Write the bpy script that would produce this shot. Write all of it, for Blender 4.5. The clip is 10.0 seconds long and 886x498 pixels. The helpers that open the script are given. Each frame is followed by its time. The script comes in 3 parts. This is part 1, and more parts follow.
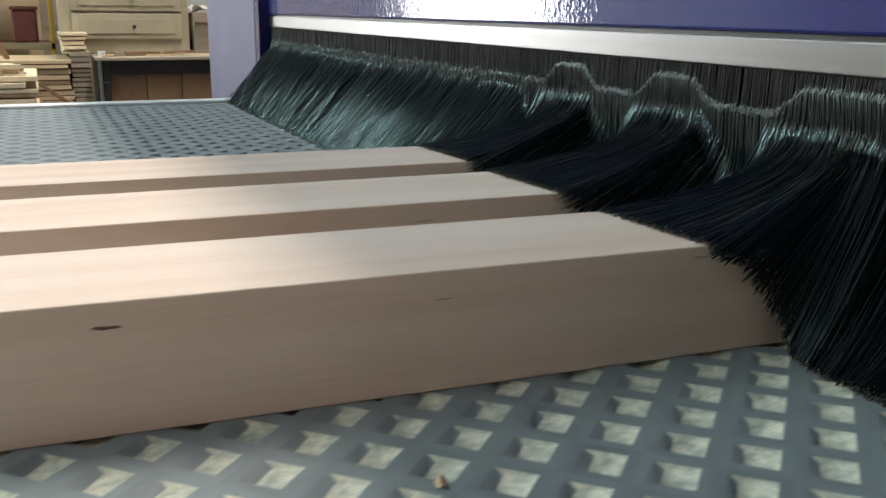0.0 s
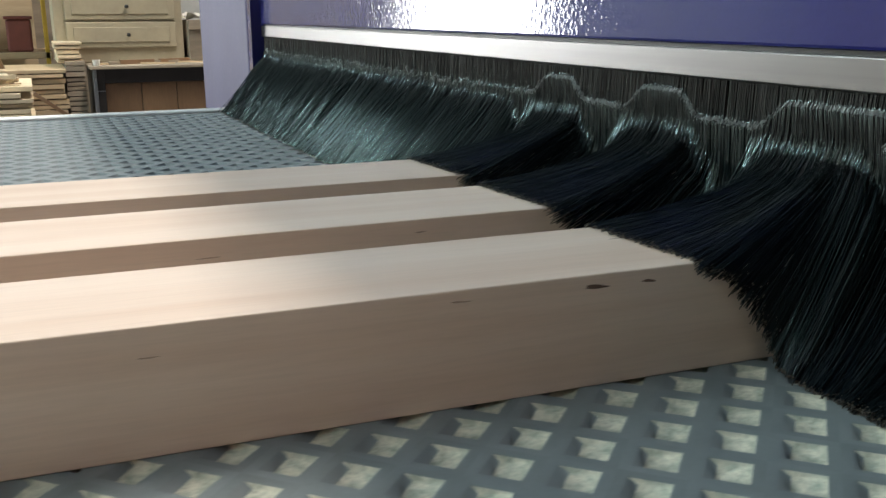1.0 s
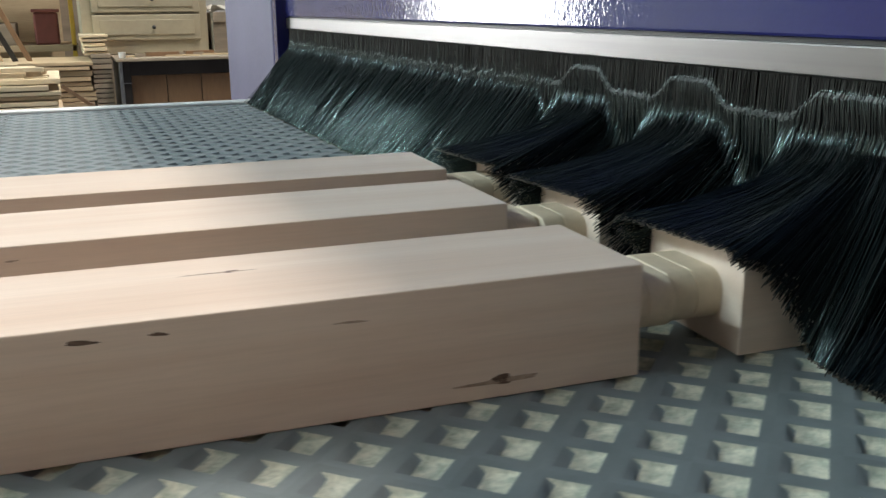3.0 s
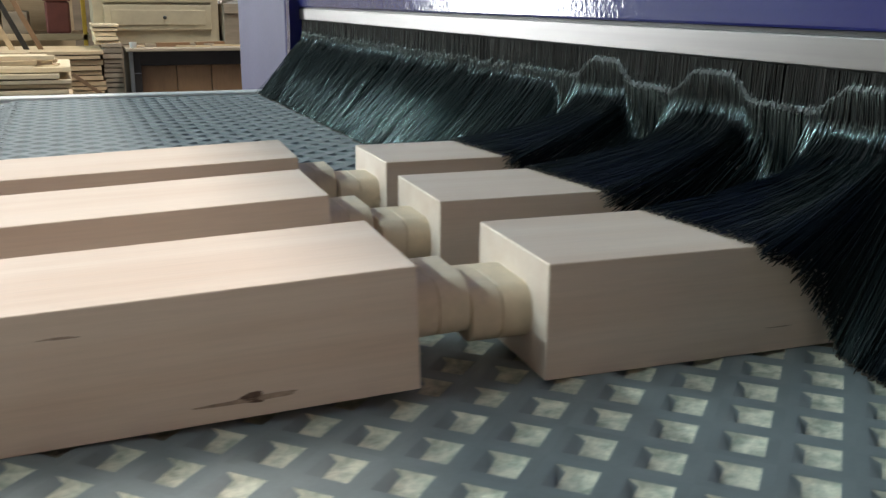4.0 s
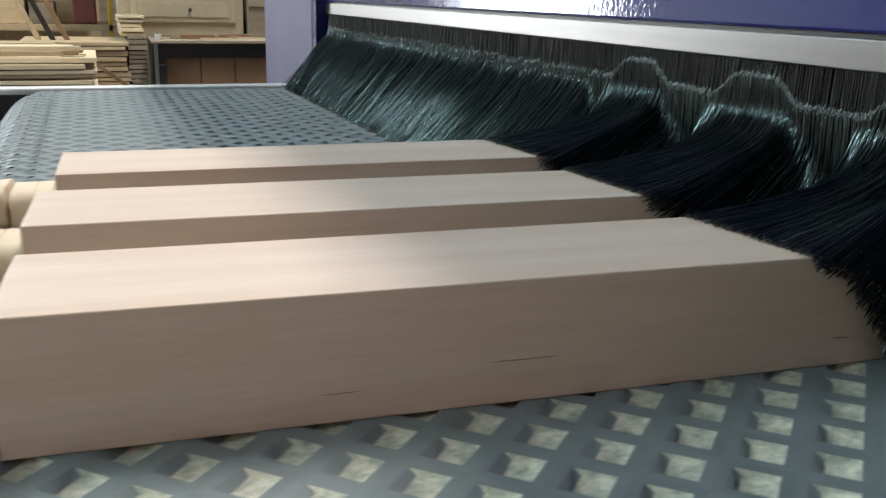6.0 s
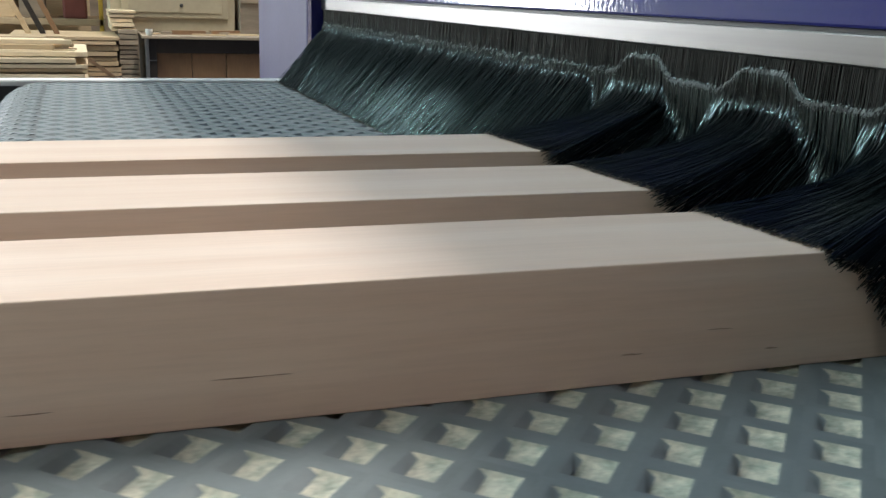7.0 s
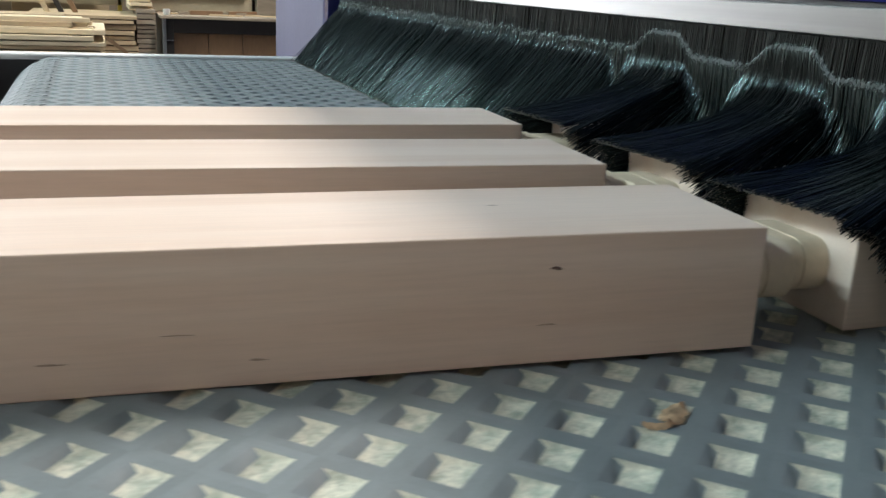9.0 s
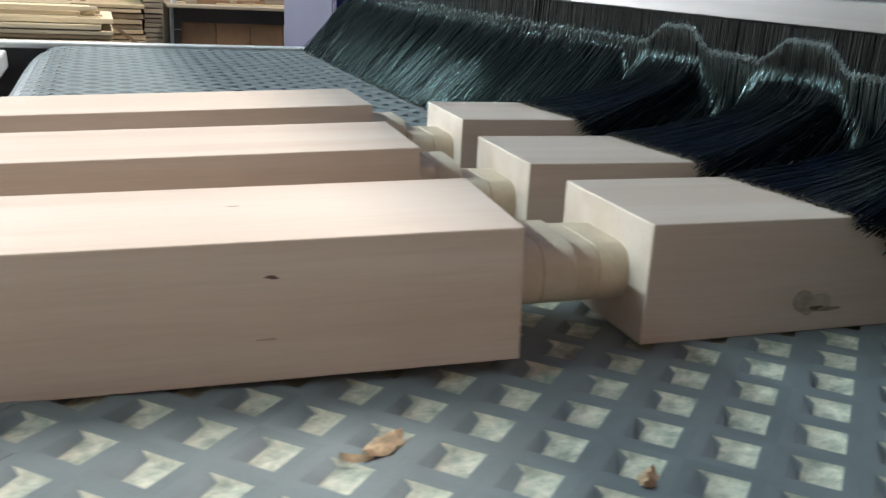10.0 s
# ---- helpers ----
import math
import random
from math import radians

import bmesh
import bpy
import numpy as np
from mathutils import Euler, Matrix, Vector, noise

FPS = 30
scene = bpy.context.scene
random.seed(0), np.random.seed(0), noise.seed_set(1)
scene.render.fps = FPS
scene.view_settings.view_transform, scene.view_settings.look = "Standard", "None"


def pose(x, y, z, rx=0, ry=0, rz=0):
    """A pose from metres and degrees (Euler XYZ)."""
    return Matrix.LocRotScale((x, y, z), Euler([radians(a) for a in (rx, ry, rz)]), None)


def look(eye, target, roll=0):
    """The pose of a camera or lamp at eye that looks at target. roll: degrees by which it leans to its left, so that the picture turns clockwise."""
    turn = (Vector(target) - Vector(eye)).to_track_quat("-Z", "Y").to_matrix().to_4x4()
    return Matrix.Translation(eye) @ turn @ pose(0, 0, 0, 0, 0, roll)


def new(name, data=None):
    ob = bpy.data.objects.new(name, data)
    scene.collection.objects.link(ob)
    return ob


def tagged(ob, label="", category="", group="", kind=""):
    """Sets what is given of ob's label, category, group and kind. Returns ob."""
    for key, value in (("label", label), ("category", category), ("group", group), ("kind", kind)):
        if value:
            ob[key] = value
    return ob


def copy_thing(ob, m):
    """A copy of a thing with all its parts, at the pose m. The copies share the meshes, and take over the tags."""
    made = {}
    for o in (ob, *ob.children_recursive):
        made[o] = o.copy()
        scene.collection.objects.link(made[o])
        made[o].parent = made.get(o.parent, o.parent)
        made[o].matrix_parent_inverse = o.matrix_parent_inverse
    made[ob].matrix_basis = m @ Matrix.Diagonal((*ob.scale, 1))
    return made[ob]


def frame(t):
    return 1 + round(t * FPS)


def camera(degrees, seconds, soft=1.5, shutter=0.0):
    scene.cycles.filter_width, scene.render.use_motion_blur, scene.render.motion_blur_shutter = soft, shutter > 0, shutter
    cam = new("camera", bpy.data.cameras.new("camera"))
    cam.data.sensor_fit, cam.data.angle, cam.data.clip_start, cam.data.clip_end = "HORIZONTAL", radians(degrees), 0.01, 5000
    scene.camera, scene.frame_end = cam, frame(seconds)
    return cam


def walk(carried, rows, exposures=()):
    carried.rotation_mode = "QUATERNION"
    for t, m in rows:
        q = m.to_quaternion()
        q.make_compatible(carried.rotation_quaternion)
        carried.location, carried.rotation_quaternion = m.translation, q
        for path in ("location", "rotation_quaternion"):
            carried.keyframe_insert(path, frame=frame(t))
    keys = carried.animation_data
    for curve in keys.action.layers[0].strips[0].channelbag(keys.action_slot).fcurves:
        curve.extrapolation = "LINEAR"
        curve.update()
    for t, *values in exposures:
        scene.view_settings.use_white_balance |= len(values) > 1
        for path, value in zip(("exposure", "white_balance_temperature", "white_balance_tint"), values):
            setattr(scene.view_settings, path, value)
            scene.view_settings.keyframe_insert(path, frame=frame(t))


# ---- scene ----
# x: against the feed (the belt runs towards -x), y: across the belt, z = 0: top of the belt
cam = camera(51.50, 10.0, soft=1.4, shutter=0.5)
PATH = [
    (0, pose(-0.3554, -0.3092, 0.1477, 75.41, -0.54, -23.62)),
    (0.5, pose(-0.3532, -0.3142, 0.1571, 75.15, -0.30, -23.78)),
    (1, pose(-0.3521, -0.3156, 0.1558, 75.54, 0.20, -23.93)),
    (1.5, pose(-0.3525, -0.3186, 0.1583, 75.45, 0.72, -23.82)),
    (2, pose(-0.3548, -0.3190, 0.1572, 75.21, 1.04, -23.59)),
    (3.5, pose(-0.3605, -0.3279, 0.1545, 74.97, -0.02, -22.03)),
    (4, pose(-0.3633, -0.3241, 0.1511, 74.83, -0.50, -21.98)),
    (4.5, pose(-0.3618, -0.3183, 0.1480, 74.69, -0.76, -21.66)),
    (5, pose(-0.3624, -0.3191, 0.1469, 74.58, -0.90, -21.17)),
    (5.5, pose(-0.3641, -0.3197, 0.1484, 74.63, -0.88, -20.66)),
    (6, pose(-0.3695, -0.3224, 0.1521, 74.55, -1.22, -20.62)),
    (7.5, pose(-0.3816, -0.3221, 0.1434, 74.49, -2.24, -21.31)),
    (8, pose(-0.3843, -0.3264, 0.1422, 74.01, -2.31, -20.77)),
    (8.5, pose(-0.3807, -0.3298, 0.1430, 73.82, -1.97, -20.25)),
    (9, pose(-0.3791, -0.3301, 0.1376, 73.75, -2.79, -20.12)),
    (9.5, pose(-0.3781, -0.3318, 0.1394, 73.45, -2.93, -19.89)),
    (10, pose(-0.3839, -0.3322, 0.1389, 73.14, -3.04, -19.72)),
]
walk(cam, PATH, exposures=((0, 0.0, 6420, 10), (2.0, -0.03, 6420, 10), (4.0, -0.09, 6330, 10), (5.0, -0.10, 6300, 10), (6.0, -0.09, 6270, 10),
                           (7.5, -0.01, 6230, 10), (8.5, 0.01, 6210, 10), (9.5, 0.06, 6150, 10), (10, 0.08, 6150, 10)))


# ---- light: a doorway to daylight in the far wall, added tubes under the roof ----
world = bpy.data.worlds.new("world")
scene.world = world
world.use_nodes = True
sky = world.node_tree.nodes.new("ShaderNodeTexSky")
sky.sky_type, sky.sun_disc, sky.sun_elevation, sky.sun_rotation = "NISHITA", False, radians(45), radians(200)
world.node_tree.links.new(sky.outputs[0], world.node_tree.nodes["Background"].inputs[0])
world.node_tree.nodes["Background"].inputs[1].default_value = 0.08


def area(name, m, sx, sy, watts, colour):
    data = bpy.data.lights.new(name, "AREA")
    data.shape, data.size, data.size_y, data.energy, data.color = "RECTANGLE", sx, sy, watts, colour
    ob = new(name, data)
    ob.matrix_world = m
    return ob


FLOOR_Z, ROOF_Z = -0.88, 4.6
area("door_daylight", look((-3.40, 7.45, 0.95), (-3.3, 0.0, 0.4)), 1.62, 3.4, 330, (0.94, 0.98, 1.0))
COOL, PALE, WARM = (0.76, 0.97, 1.0), (1.0, 0.92, 0.84), (1.0, 0.62, 0.44)
HIGH = ROOF_Z - 0.32
# added lamps, none in view: warm side fill, cool row, one for the store
ADDED_TUBES = [(1.1, -3.5, 2.0, 25, WARM), (-6.4, 0.4, HIGH, 290, COOL), (-6.4, 3.2, HIGH, 370, COOL), (-6.4, 6.0, HIGH, 300, COOL), (1.0, 2.3, HIGH, 270, PALE)]
for tx, ty, tz, watts, tint in ADDED_TUBES:
    area("added_tube", pose(tx, ty, tz, 0, 0, 90), 2.4, 0.25, watts, tint)


# ---- materials ----
def node(nt, kind, **values):
    n = nt.nodes.new(kind)
    for key, value in values.items():
        n.inputs[key.replace("_", " ")].default_value = value
    return n


def material(name, colour, rough=0.5, metal=0.0, scale=30.0, vary=0.15, stretch=(1, 1, 1), bump=0.1, fine=400.0, coat=0.0,
             second=None, random_value=0.0, spots=0.0, distance=0.0006):
    """Base colour with broad and fine variation, gloss variation and relief, in object space."""
    m = bpy.data.materials.new(name)
    m.use_nodes = True
    nt = m.node_tree
    b = nt.nodes["Principled BSDF"]
    tc = nt.nodes.new("ShaderNodeTexCoord")
    mp = node(nt, "ShaderNodeMapping", Scale=stretch)
    info = nt.nodes.new("ShaderNodeObjectInfo")
    shift = nt.nodes.new("ShaderNodeVectorMath")
    shift.operation = "MULTIPLY_ADD"
    comb = nt.nodes.new("ShaderNodeCombineXYZ")
    for i in range(3):
        nt.links.new(info.outputs["Random"], comb.inputs[i])
    nt.links.new(comb.outputs[0], shift.inputs[0])
    shift.inputs[1].default_value = (3.7, 5.1, 2.3)
    nt.links.new(tc.outputs["Object"], shift.inputs[2])
    nt.links.new(shift.outputs[0], mp.inputs["Vector"])
    big = node(nt, "ShaderNodeTexNoise", Scale=scale, Detail=4.0, Roughness=0.55)
    small = node(nt, "ShaderNodeTexNoise", Scale=fine, Detail=3.0, Roughness=0.6)
    nt.links.new(mp.outputs[0], big.inputs["Vector"])
    nt.links.new(mp.outputs[0], small.inputs["Vector"])
    ramp = nt.nodes.new("ShaderNodeValToRGB")
    dark = second or tuple(c * (1 - 2 * vary) for c in colour)
    ramp.color_ramp.elements[0].color, ramp.color_ramp.elements[0].position = (*dark, 1), 0.3
    ramp.color_ramp.elements[1].color, ramp.color_ramp.elements[1].position = (*colour, 1), 0.62
    nt.links.new(big.outputs["Fac"], ramp.inputs[0])
    mix = nt.nodes.new("ShaderNodeMix")
    mix.data_type, mix.blend_type = "RGBA", "MULTIPLY"
    mix.inputs[0].default_value = min(1.0, vary * 2.5)
    fr = nt.nodes.new("ShaderNodeValToRGB")
    fr.color_ramp.elements[0].color, fr.color_ramp.elements[0].position = (0.6, 0.6, 0.6, 1), 0.25
    fr.color_ramp.elements[1].position = 0.6
    nt.links.new(small.outputs["Fac"], fr.inputs[0])
    nt.links.new(ramp.outputs[0], mix.inputs[6])
    nt.links.new(fr.outputs[0], mix.inputs[7])
    out = mix.outputs[2]
    if random_value:
        hsv = nt.nodes.new("ShaderNodeHueSaturation")
        mr = node(nt, "ShaderNodeMapRange", To_Min=1 - random_value, To_Max=1 + random_value)
        nt.links.new(info.outputs["Random"], mr.inputs[0])
        nt.links.new(mr.outputs[0], hsv.inputs["Value"])
        nt.links.new(out, hsv.inputs["Color"])
        out = hsv.outputs[0]
    nt.links.new(out, b.inputs["Base Color"])
    rr = node(nt, "ShaderNodeMapRange", To_Min=max(0.02, rough - 0.08), To_Max=min(1, rough + 0.08))
    nt.links.new(small.outputs["Fac"], rr.inputs[0])
    nt.links.new(rr.outputs[0], b.inputs["Roughness"])
    b.inputs["Metallic"].default_value = metal
    b.inputs["Coat Weight"].default_value = coat
    b.inputs["Coat Roughness"].default_value = 0.06
    if bump:
        bp = node(nt, "ShaderNodeBump", Strength=bump, Distance=distance)
        nt.links.new(small.outputs["Fac"], bp.inputs["Height"])
        nt.links.new(bp.outputs[0], b.inputs["Normal"])
    return m


def strand_variation(m):
    """Bristles: glossy black, some greyer than others, and dusty where they leave the rail."""
    nt = m.node_tree
    b = nt.nodes["Principled BSDF"]
    geo = nt.nodes.new("ShaderNodeNewGeometry")
    ramp = nt.nodes.new("ShaderNodeValToRGB")
    ramp.color_ramp.elements[0].color, ramp.color_ramp.elements[0].position = (0.006, 0.010, 0.012, 1), 0.45
    ramp.color_ramp.elements[1].color, ramp.color_ramp.elements[1].position = (0.022, 0.026, 0.028, 1), 1.0
    nt.links.new(geo.outputs["Random Per Island"], ramp.inputs[0])
    split = nt.nodes.new("ShaderNodeSeparateXYZ")
    nt.links.new(nt.nodes["Texture Coordinate"].outputs["Object"], split.inputs[0])
    wave = node(nt, "ShaderNodeMath")
    wave.operation = "MULTIPLY_ADD"
    nt.links.new(geo.outputs["Random Per Island"], wave.inputs[0])
    wave.inputs[1].default_value = 0.016
    nt.links.new(split.outputs["Z"], wave.inputs[2])
    dust = node(nt, "ShaderNodeMapRange", From_Min=-0.038, From_Max=0.0)
    nt.links.new(wave.outputs[0], dust.inputs[0])
    mix = nt.nodes.new("ShaderNodeMix")
    mix.data_type = "RGBA"
    mix.inputs[7].default_value = (0.025, 0.018, 0.019, 1)
    nt.links.new(dust.outputs[0], mix.inputs[0])
    nt.links.new(ramp.outputs[0], mix.inputs[6])
    nt.links.new(mix.outputs[2], b.inputs["Base Color"])
    mr = node(nt, "ShaderNodeMapRange", To_Min=0.085, To_Max=0.18)
    nt.links.new(geo.outputs["Random Per Island"], mr.inputs[0])
    add = node(nt, "ShaderNodeMath")
    add.operation = "MULTIPLY_ADD"
    nt.links.new(dust.outputs[0], add.inputs[0])
    add.inputs[1].default_value = 0.10
    nt.links.new(mr.outputs[0], add.inputs[2])
    nt.links.new(add.outputs[0], b.inputs["Roughness"])


MAPLE = material("maple", (0.735, 0.61, 0.51), 0.52, scale=9, vary=0.075, stretch=(0.25, 5, 5), fine=150, bump=0.06, second=(0.66, 0.51, 0.405), random_value=0.04)
MAPLE.node_tree.nodes["Principled BSDF"].inputs["Specular IOR Level"].default_value = 0.32
TENON = material("tenon_wood", (0.74, 0.61, 0.45), 0.55, scale=40, vary=0.08, fine=300, bump=0.08)
KNOT = material("knot", (0.17, 0.105, 0.07), 0.6, scale=300, vary=0.25, bump=0.2)
STAIN = material("grey_stain", (0.60, 0.485, 0.39), 0.6, scale=120, vary=0.2, bump=0.05)
STREAK = material("grain_streak", (0.46, 0.345, 0.26), 0.6, scale=200, vary=0.2, bump=0.1)
RUBBER = material("belt_rubber", (0.186, 0.219, 0.226), 0.56, scale=25, vary=0.1, fine=500, bump=0.12)
RUBBER.node_tree.nodes["Principled BSDF"].inputs["Sheen Weight"].default_value = 0.14
RUBBER.node_tree.nodes["Principled BSDF"].inputs["Specular IOR Level"].default_value = 0.36
PITFLOOR = material("dusty_pit", (0.64, 0.61, 0.49), 0.9, scale=170, vary=0.28, fine=600, bump=0.6, second=(0.30, 0.33, 0.27))
BRISTLE = material("black_nylon", (0.004, 0.007, 0.008), 0.24, scale=20, vary=0.2, fine=100, bump=0.0)
CUT = material("cut_nylon_ends", (0.11, 0.085, 0.06), 0.6, scale=200, vary=0.3, fine=600, bump=0.0)
# pale colour that draws the bright line of light along the crimp
CRIMP_GLINT = material("crimp_highlight", (0.09, 0.082, 0.08), 0.35, scale=200, vary=0.3, fine=600, bump=0.0)
BLUE = material("blue_enamel", (0.014, 0.0155, 0.110), 0.5, scale=6, vary=0.05, fine=260, bump=0.05, coat=1.0, distance=0.001)
BLUE.node_tree.nodes["Principled BSDF"].inputs["Specular IOR Level"].default_value = 0.05
BLUE.node_tree.nodes["Principled BSDF"].inputs["Coat Roughness"].default_value = 0.03
# orange peel in the lacquer
nt = BLUE.node_tree
peel = node(nt, "ShaderNodeTexNoise", Scale=190.0, Detail=2.0)
peel_bump = node(nt, "ShaderNodeBump", Strength=0.35, Distance=0.0006)
nt.links.new(peel.outputs["Fac"], peel_bump.inputs["Height"])
nt.links.new(nt.nodes["Texture Coordinate"].outputs["Object"], peel.inputs["Vector"])
nt.links.new(peel_bump.outputs[0], nt.nodes["Principled BSDF"].inputs["Coat Normal"])
# the post's blue enamel, with the pale sheen on it mixed into the colour
HAZY_BLUE = material("hazy_blue_paint", (0.085, 0.075, 0.138), 0.6, scale=5, vary=0.08, fine=120, bump=0.05)
HAZY_BLUE.node_tree.nodes["Principled BSDF"].inputs["Specular IOR Level"].default_value = 0.22
ALU = material("brushed_aluminium", (0.17, 0.163, 0.158), 0.36, metal=1.0, scale=14, vary=0.06, stretch=(1, 0.05, 6), fine=120, bump=0.05)
WHITE = material("white_enamel", (0.85, 0.85, 0.83), 0.4, scale=12, vary=0.06, fine=200, bump=0.05)
BLACK = material("black_steel", (0.02, 0.02, 0.022), 0.5, scale=30, vary=0.2)
STEEL = material("grey_steel", (0.3, 0.31, 0.32), 0.4, metal=0.8, scale=30, vary=0.1)
CONCRETE = material("concrete", (0.22, 0.21, 0.20), 0.8, scale=2, vary=0.15, fine=60, bump=0.2, distance=0.002)
BRISTLE.node_tree.nodes["Principled BSDF"].inputs["Specular IOR Level"].default_value = 0.55
BRISTLE.node_tree.nodes["Principled BSDF"].inputs["Specular Tint"].default_value = (0.76, 1.0, 0.95, 1)
strand_variation(BRISTLE)
PLASTER = material("wall_plaster", (0.42, 0.355, 0.30), 0.85, scale=1.5, vary=0.1, fine=50, bump=0.1, distance=0.002)
WHITEWASH = material("whitewash", (0.50, 0.48, 0.45), 0.85, scale=1.5, vary=0.08, fine=50, bump=0.1, distance=0.002)
ROOF = material("roof_sheet", (0.30, 0.31, 0.32), 0.6, scale=2, vary=0.1, fine=40)
BOARD = material("sawn_board", (0.56, 0.43, 0.27), 0.7, scale=5, vary=0.12, stretch=(0.3, 3, 3), fine=80, random_value=0.2, second=(0.44, 0.32, 0.19))
PALEBOARD = material("pale_board", (0.76, 0.63, 0.43), 0.7, scale=5, vary=0.1, stretch=(0.3, 3, 3), fine=80, random_value=0.14)
GREYBOARD = material("weathered_board", (0.33, 0.27, 0.20), 0.75, scale=6, vary=0.15, stretch=(0.3, 3, 3), fine=80, random_value=0.2)
WALNUT = material("brown_veneer", (0.29, 0.17, 0.09), 0.5, scale=4, vary=0.15, stretch=(2, 2, 0.4), fine=60, random_value=0.1)
DARKPAINT = material("dark_frame_paint", (0.028, 0.024, 0.022), 0.5, scale=12, vary=0.2)
CREAM = material("cream_paint", (0.42, 0.37, 0.26), 0.5, scale=6, vary=0.08, fine=60)
PAPER = material("paper", (0.6, 0.58, 0.52), 0.8, scale=20, vary=0.1)
RED = material("red_plastic", (0.20, 0.06, 0.05), 0.5, scale=20, vary=0.1)
YELLOW = material("yellow_paint", (0.6, 0.38, 0.05), 0.5, scale=20, vary=0.1)
CHIP = material("wood_chip", (0.58, 0.40, 0.24), 0.8, scale=200, vary=0.25, bump=0.3)


DAYLIGHT = bpy.data.materials.new("daylight")
DAYLIGHT.use_nodes = True
glow = DAYLIGHT.node_tree.nodes["Principled BSDF"]
glow.inputs["Emission Color"].default_value, glow.inputs["Emission Strength"].default_value = (1.0, 0.98, 0.95, 1), 9.0


# ---- mesh helpers ----
def finish(bm, name, mat, smooth=None):
    me = bpy.data.meshes.new(name)
    bm.normal_update()
    bm.to_mesh(me)
    bm.free()
    for x in (mat if isinstance(mat, (list, tuple)) else [mat]):
        me.materials.append(x)
    if smooth is not None:
        for poly in me.polygons:
            poly.use_smooth = True
        me.set_sharp_from_angle(angle=radians(smooth))
    return me


def part(name, bm, mat, parent=None, label="", smooth=None):
    ob = new(name, finish(bm, name, mat, smooth))
    ob.parent = parent
    return tagged(ob, label)


def thing(name, label, category, group="", kind="", at=None):
    ob = new(name)
    ob.empty_display_size = 0.05
    if at is not None:
        ob.matrix_world = at
    return tagged(ob, label, category, group, kind)


def box(x0, x1, y0, y1, z0, z1, bevel=0.0, bm=None):
    bm = bm or bmesh.new()
    got = bmesh.ops.create_cube(bm, size=1.0)
    for v in got["verts"]:
        v.co = Vector((x0 + (v.co.x + 0.5) * (x1 - x0), y0 + (v.co.y + 0.5) * (y1 - y0), z0 + (v.co.z + 0.5) * (z1 - z0)))
    if bevel:
        edges = list({e for v in got["verts"] for e in v.link_edges})
        bmesh.ops.bevel(bm, geom=edges, offset=bevel, segments=2, profile=0.5, affect="EDGES")
    return bm


def structure(name, bm, mat, label, category):
    return tagged(part(name, bm, mat), label, category, kind="structure")


# ---- the hall ----
X0, X1, Y0, Y1 = -7.5, 6.5, -6.5, 7.6
structure("floor", box(X0, X1, Y0, Y1, FLOOR_Z - 0.1, FLOOR_Z), CONCRETE, "grey dusty concrete workshop floor", "floor")
structure("ceiling", box(X0, X1, Y0, Y1, ROOF_Z, ROOF_Z + 0.1), ROOF, "grey sheet metal workshop roof", "ceiling")
structure("wall_west", box(X0 - 0.2, X0, Y0, Y1, FLOOR_Z, ROOF_Z), PLASTER, "plain plastered workshop wall", "wall")
structure("wall_east", box(X1, X1 + 0.2, Y0, Y1, FLOOR_Z, ROOF_Z), PLASTER, "plain plastered workshop wall", "wall")
structure("wall_south", box(X0, X1, Y0 - 0.2, Y0, FLOOR_Z, ROOF_Z), PLASTER, "plain plastered workshop wall", "wall")
wall = box(X0, -4.25, Y1, Y1 + 0.2, FLOOR_Z, ROOF_Z)
box(-2.55, X1, Y1, Y1 + 0.2, FLOOR_Z, ROOF_Z, bm=wall)
box(-4.25, -2.55, Y1, Y1 + 0.2, 2.75, ROOF_Z, bm=wall)
structure("wall_north", wall, WHITEWASH, "plastered workshop wall with an open doorway", "wall")
structure("backdrop", box(-6.2, -1.2, 9.0, 9.02, FLOOR_Z, 3.6), DAYLIGHT, "bright hazy daylight outside the doorway", "backdrop")
# battens to carry the added tubes, all out of view
for tx, ty, tz, watts, tint in ADDED_TUBES:
    lamp = thing("ceiling_light", "white batten light, unseen and added to light the hall", "lamp", "lights under the roof", at=pose(tx, ty, tz))
    part("housing", box(-0.14, 0.14, -1.22, 1.22, 0.02, 0.08, 0.01), WHITE, lamp)
    part("hanger", box(-0.01, 0.01, -0.9, -0.88, 0.08, ROOF_Z - tz), STEEL, lamp)
    part("hanger", box(-0.01, 0.01, 0.88, 0.9, 0.08, ROOF_Z - tz), STEEL, lamp)

# ---- the feed belt ----
SPEED = 0.10747
BELT_Y0, BELT_Y1, BELT_END, ROLLER_R = -0.3305, 1.206, -0.430, 0.075
PX, PY = 0.0348, 0.0345


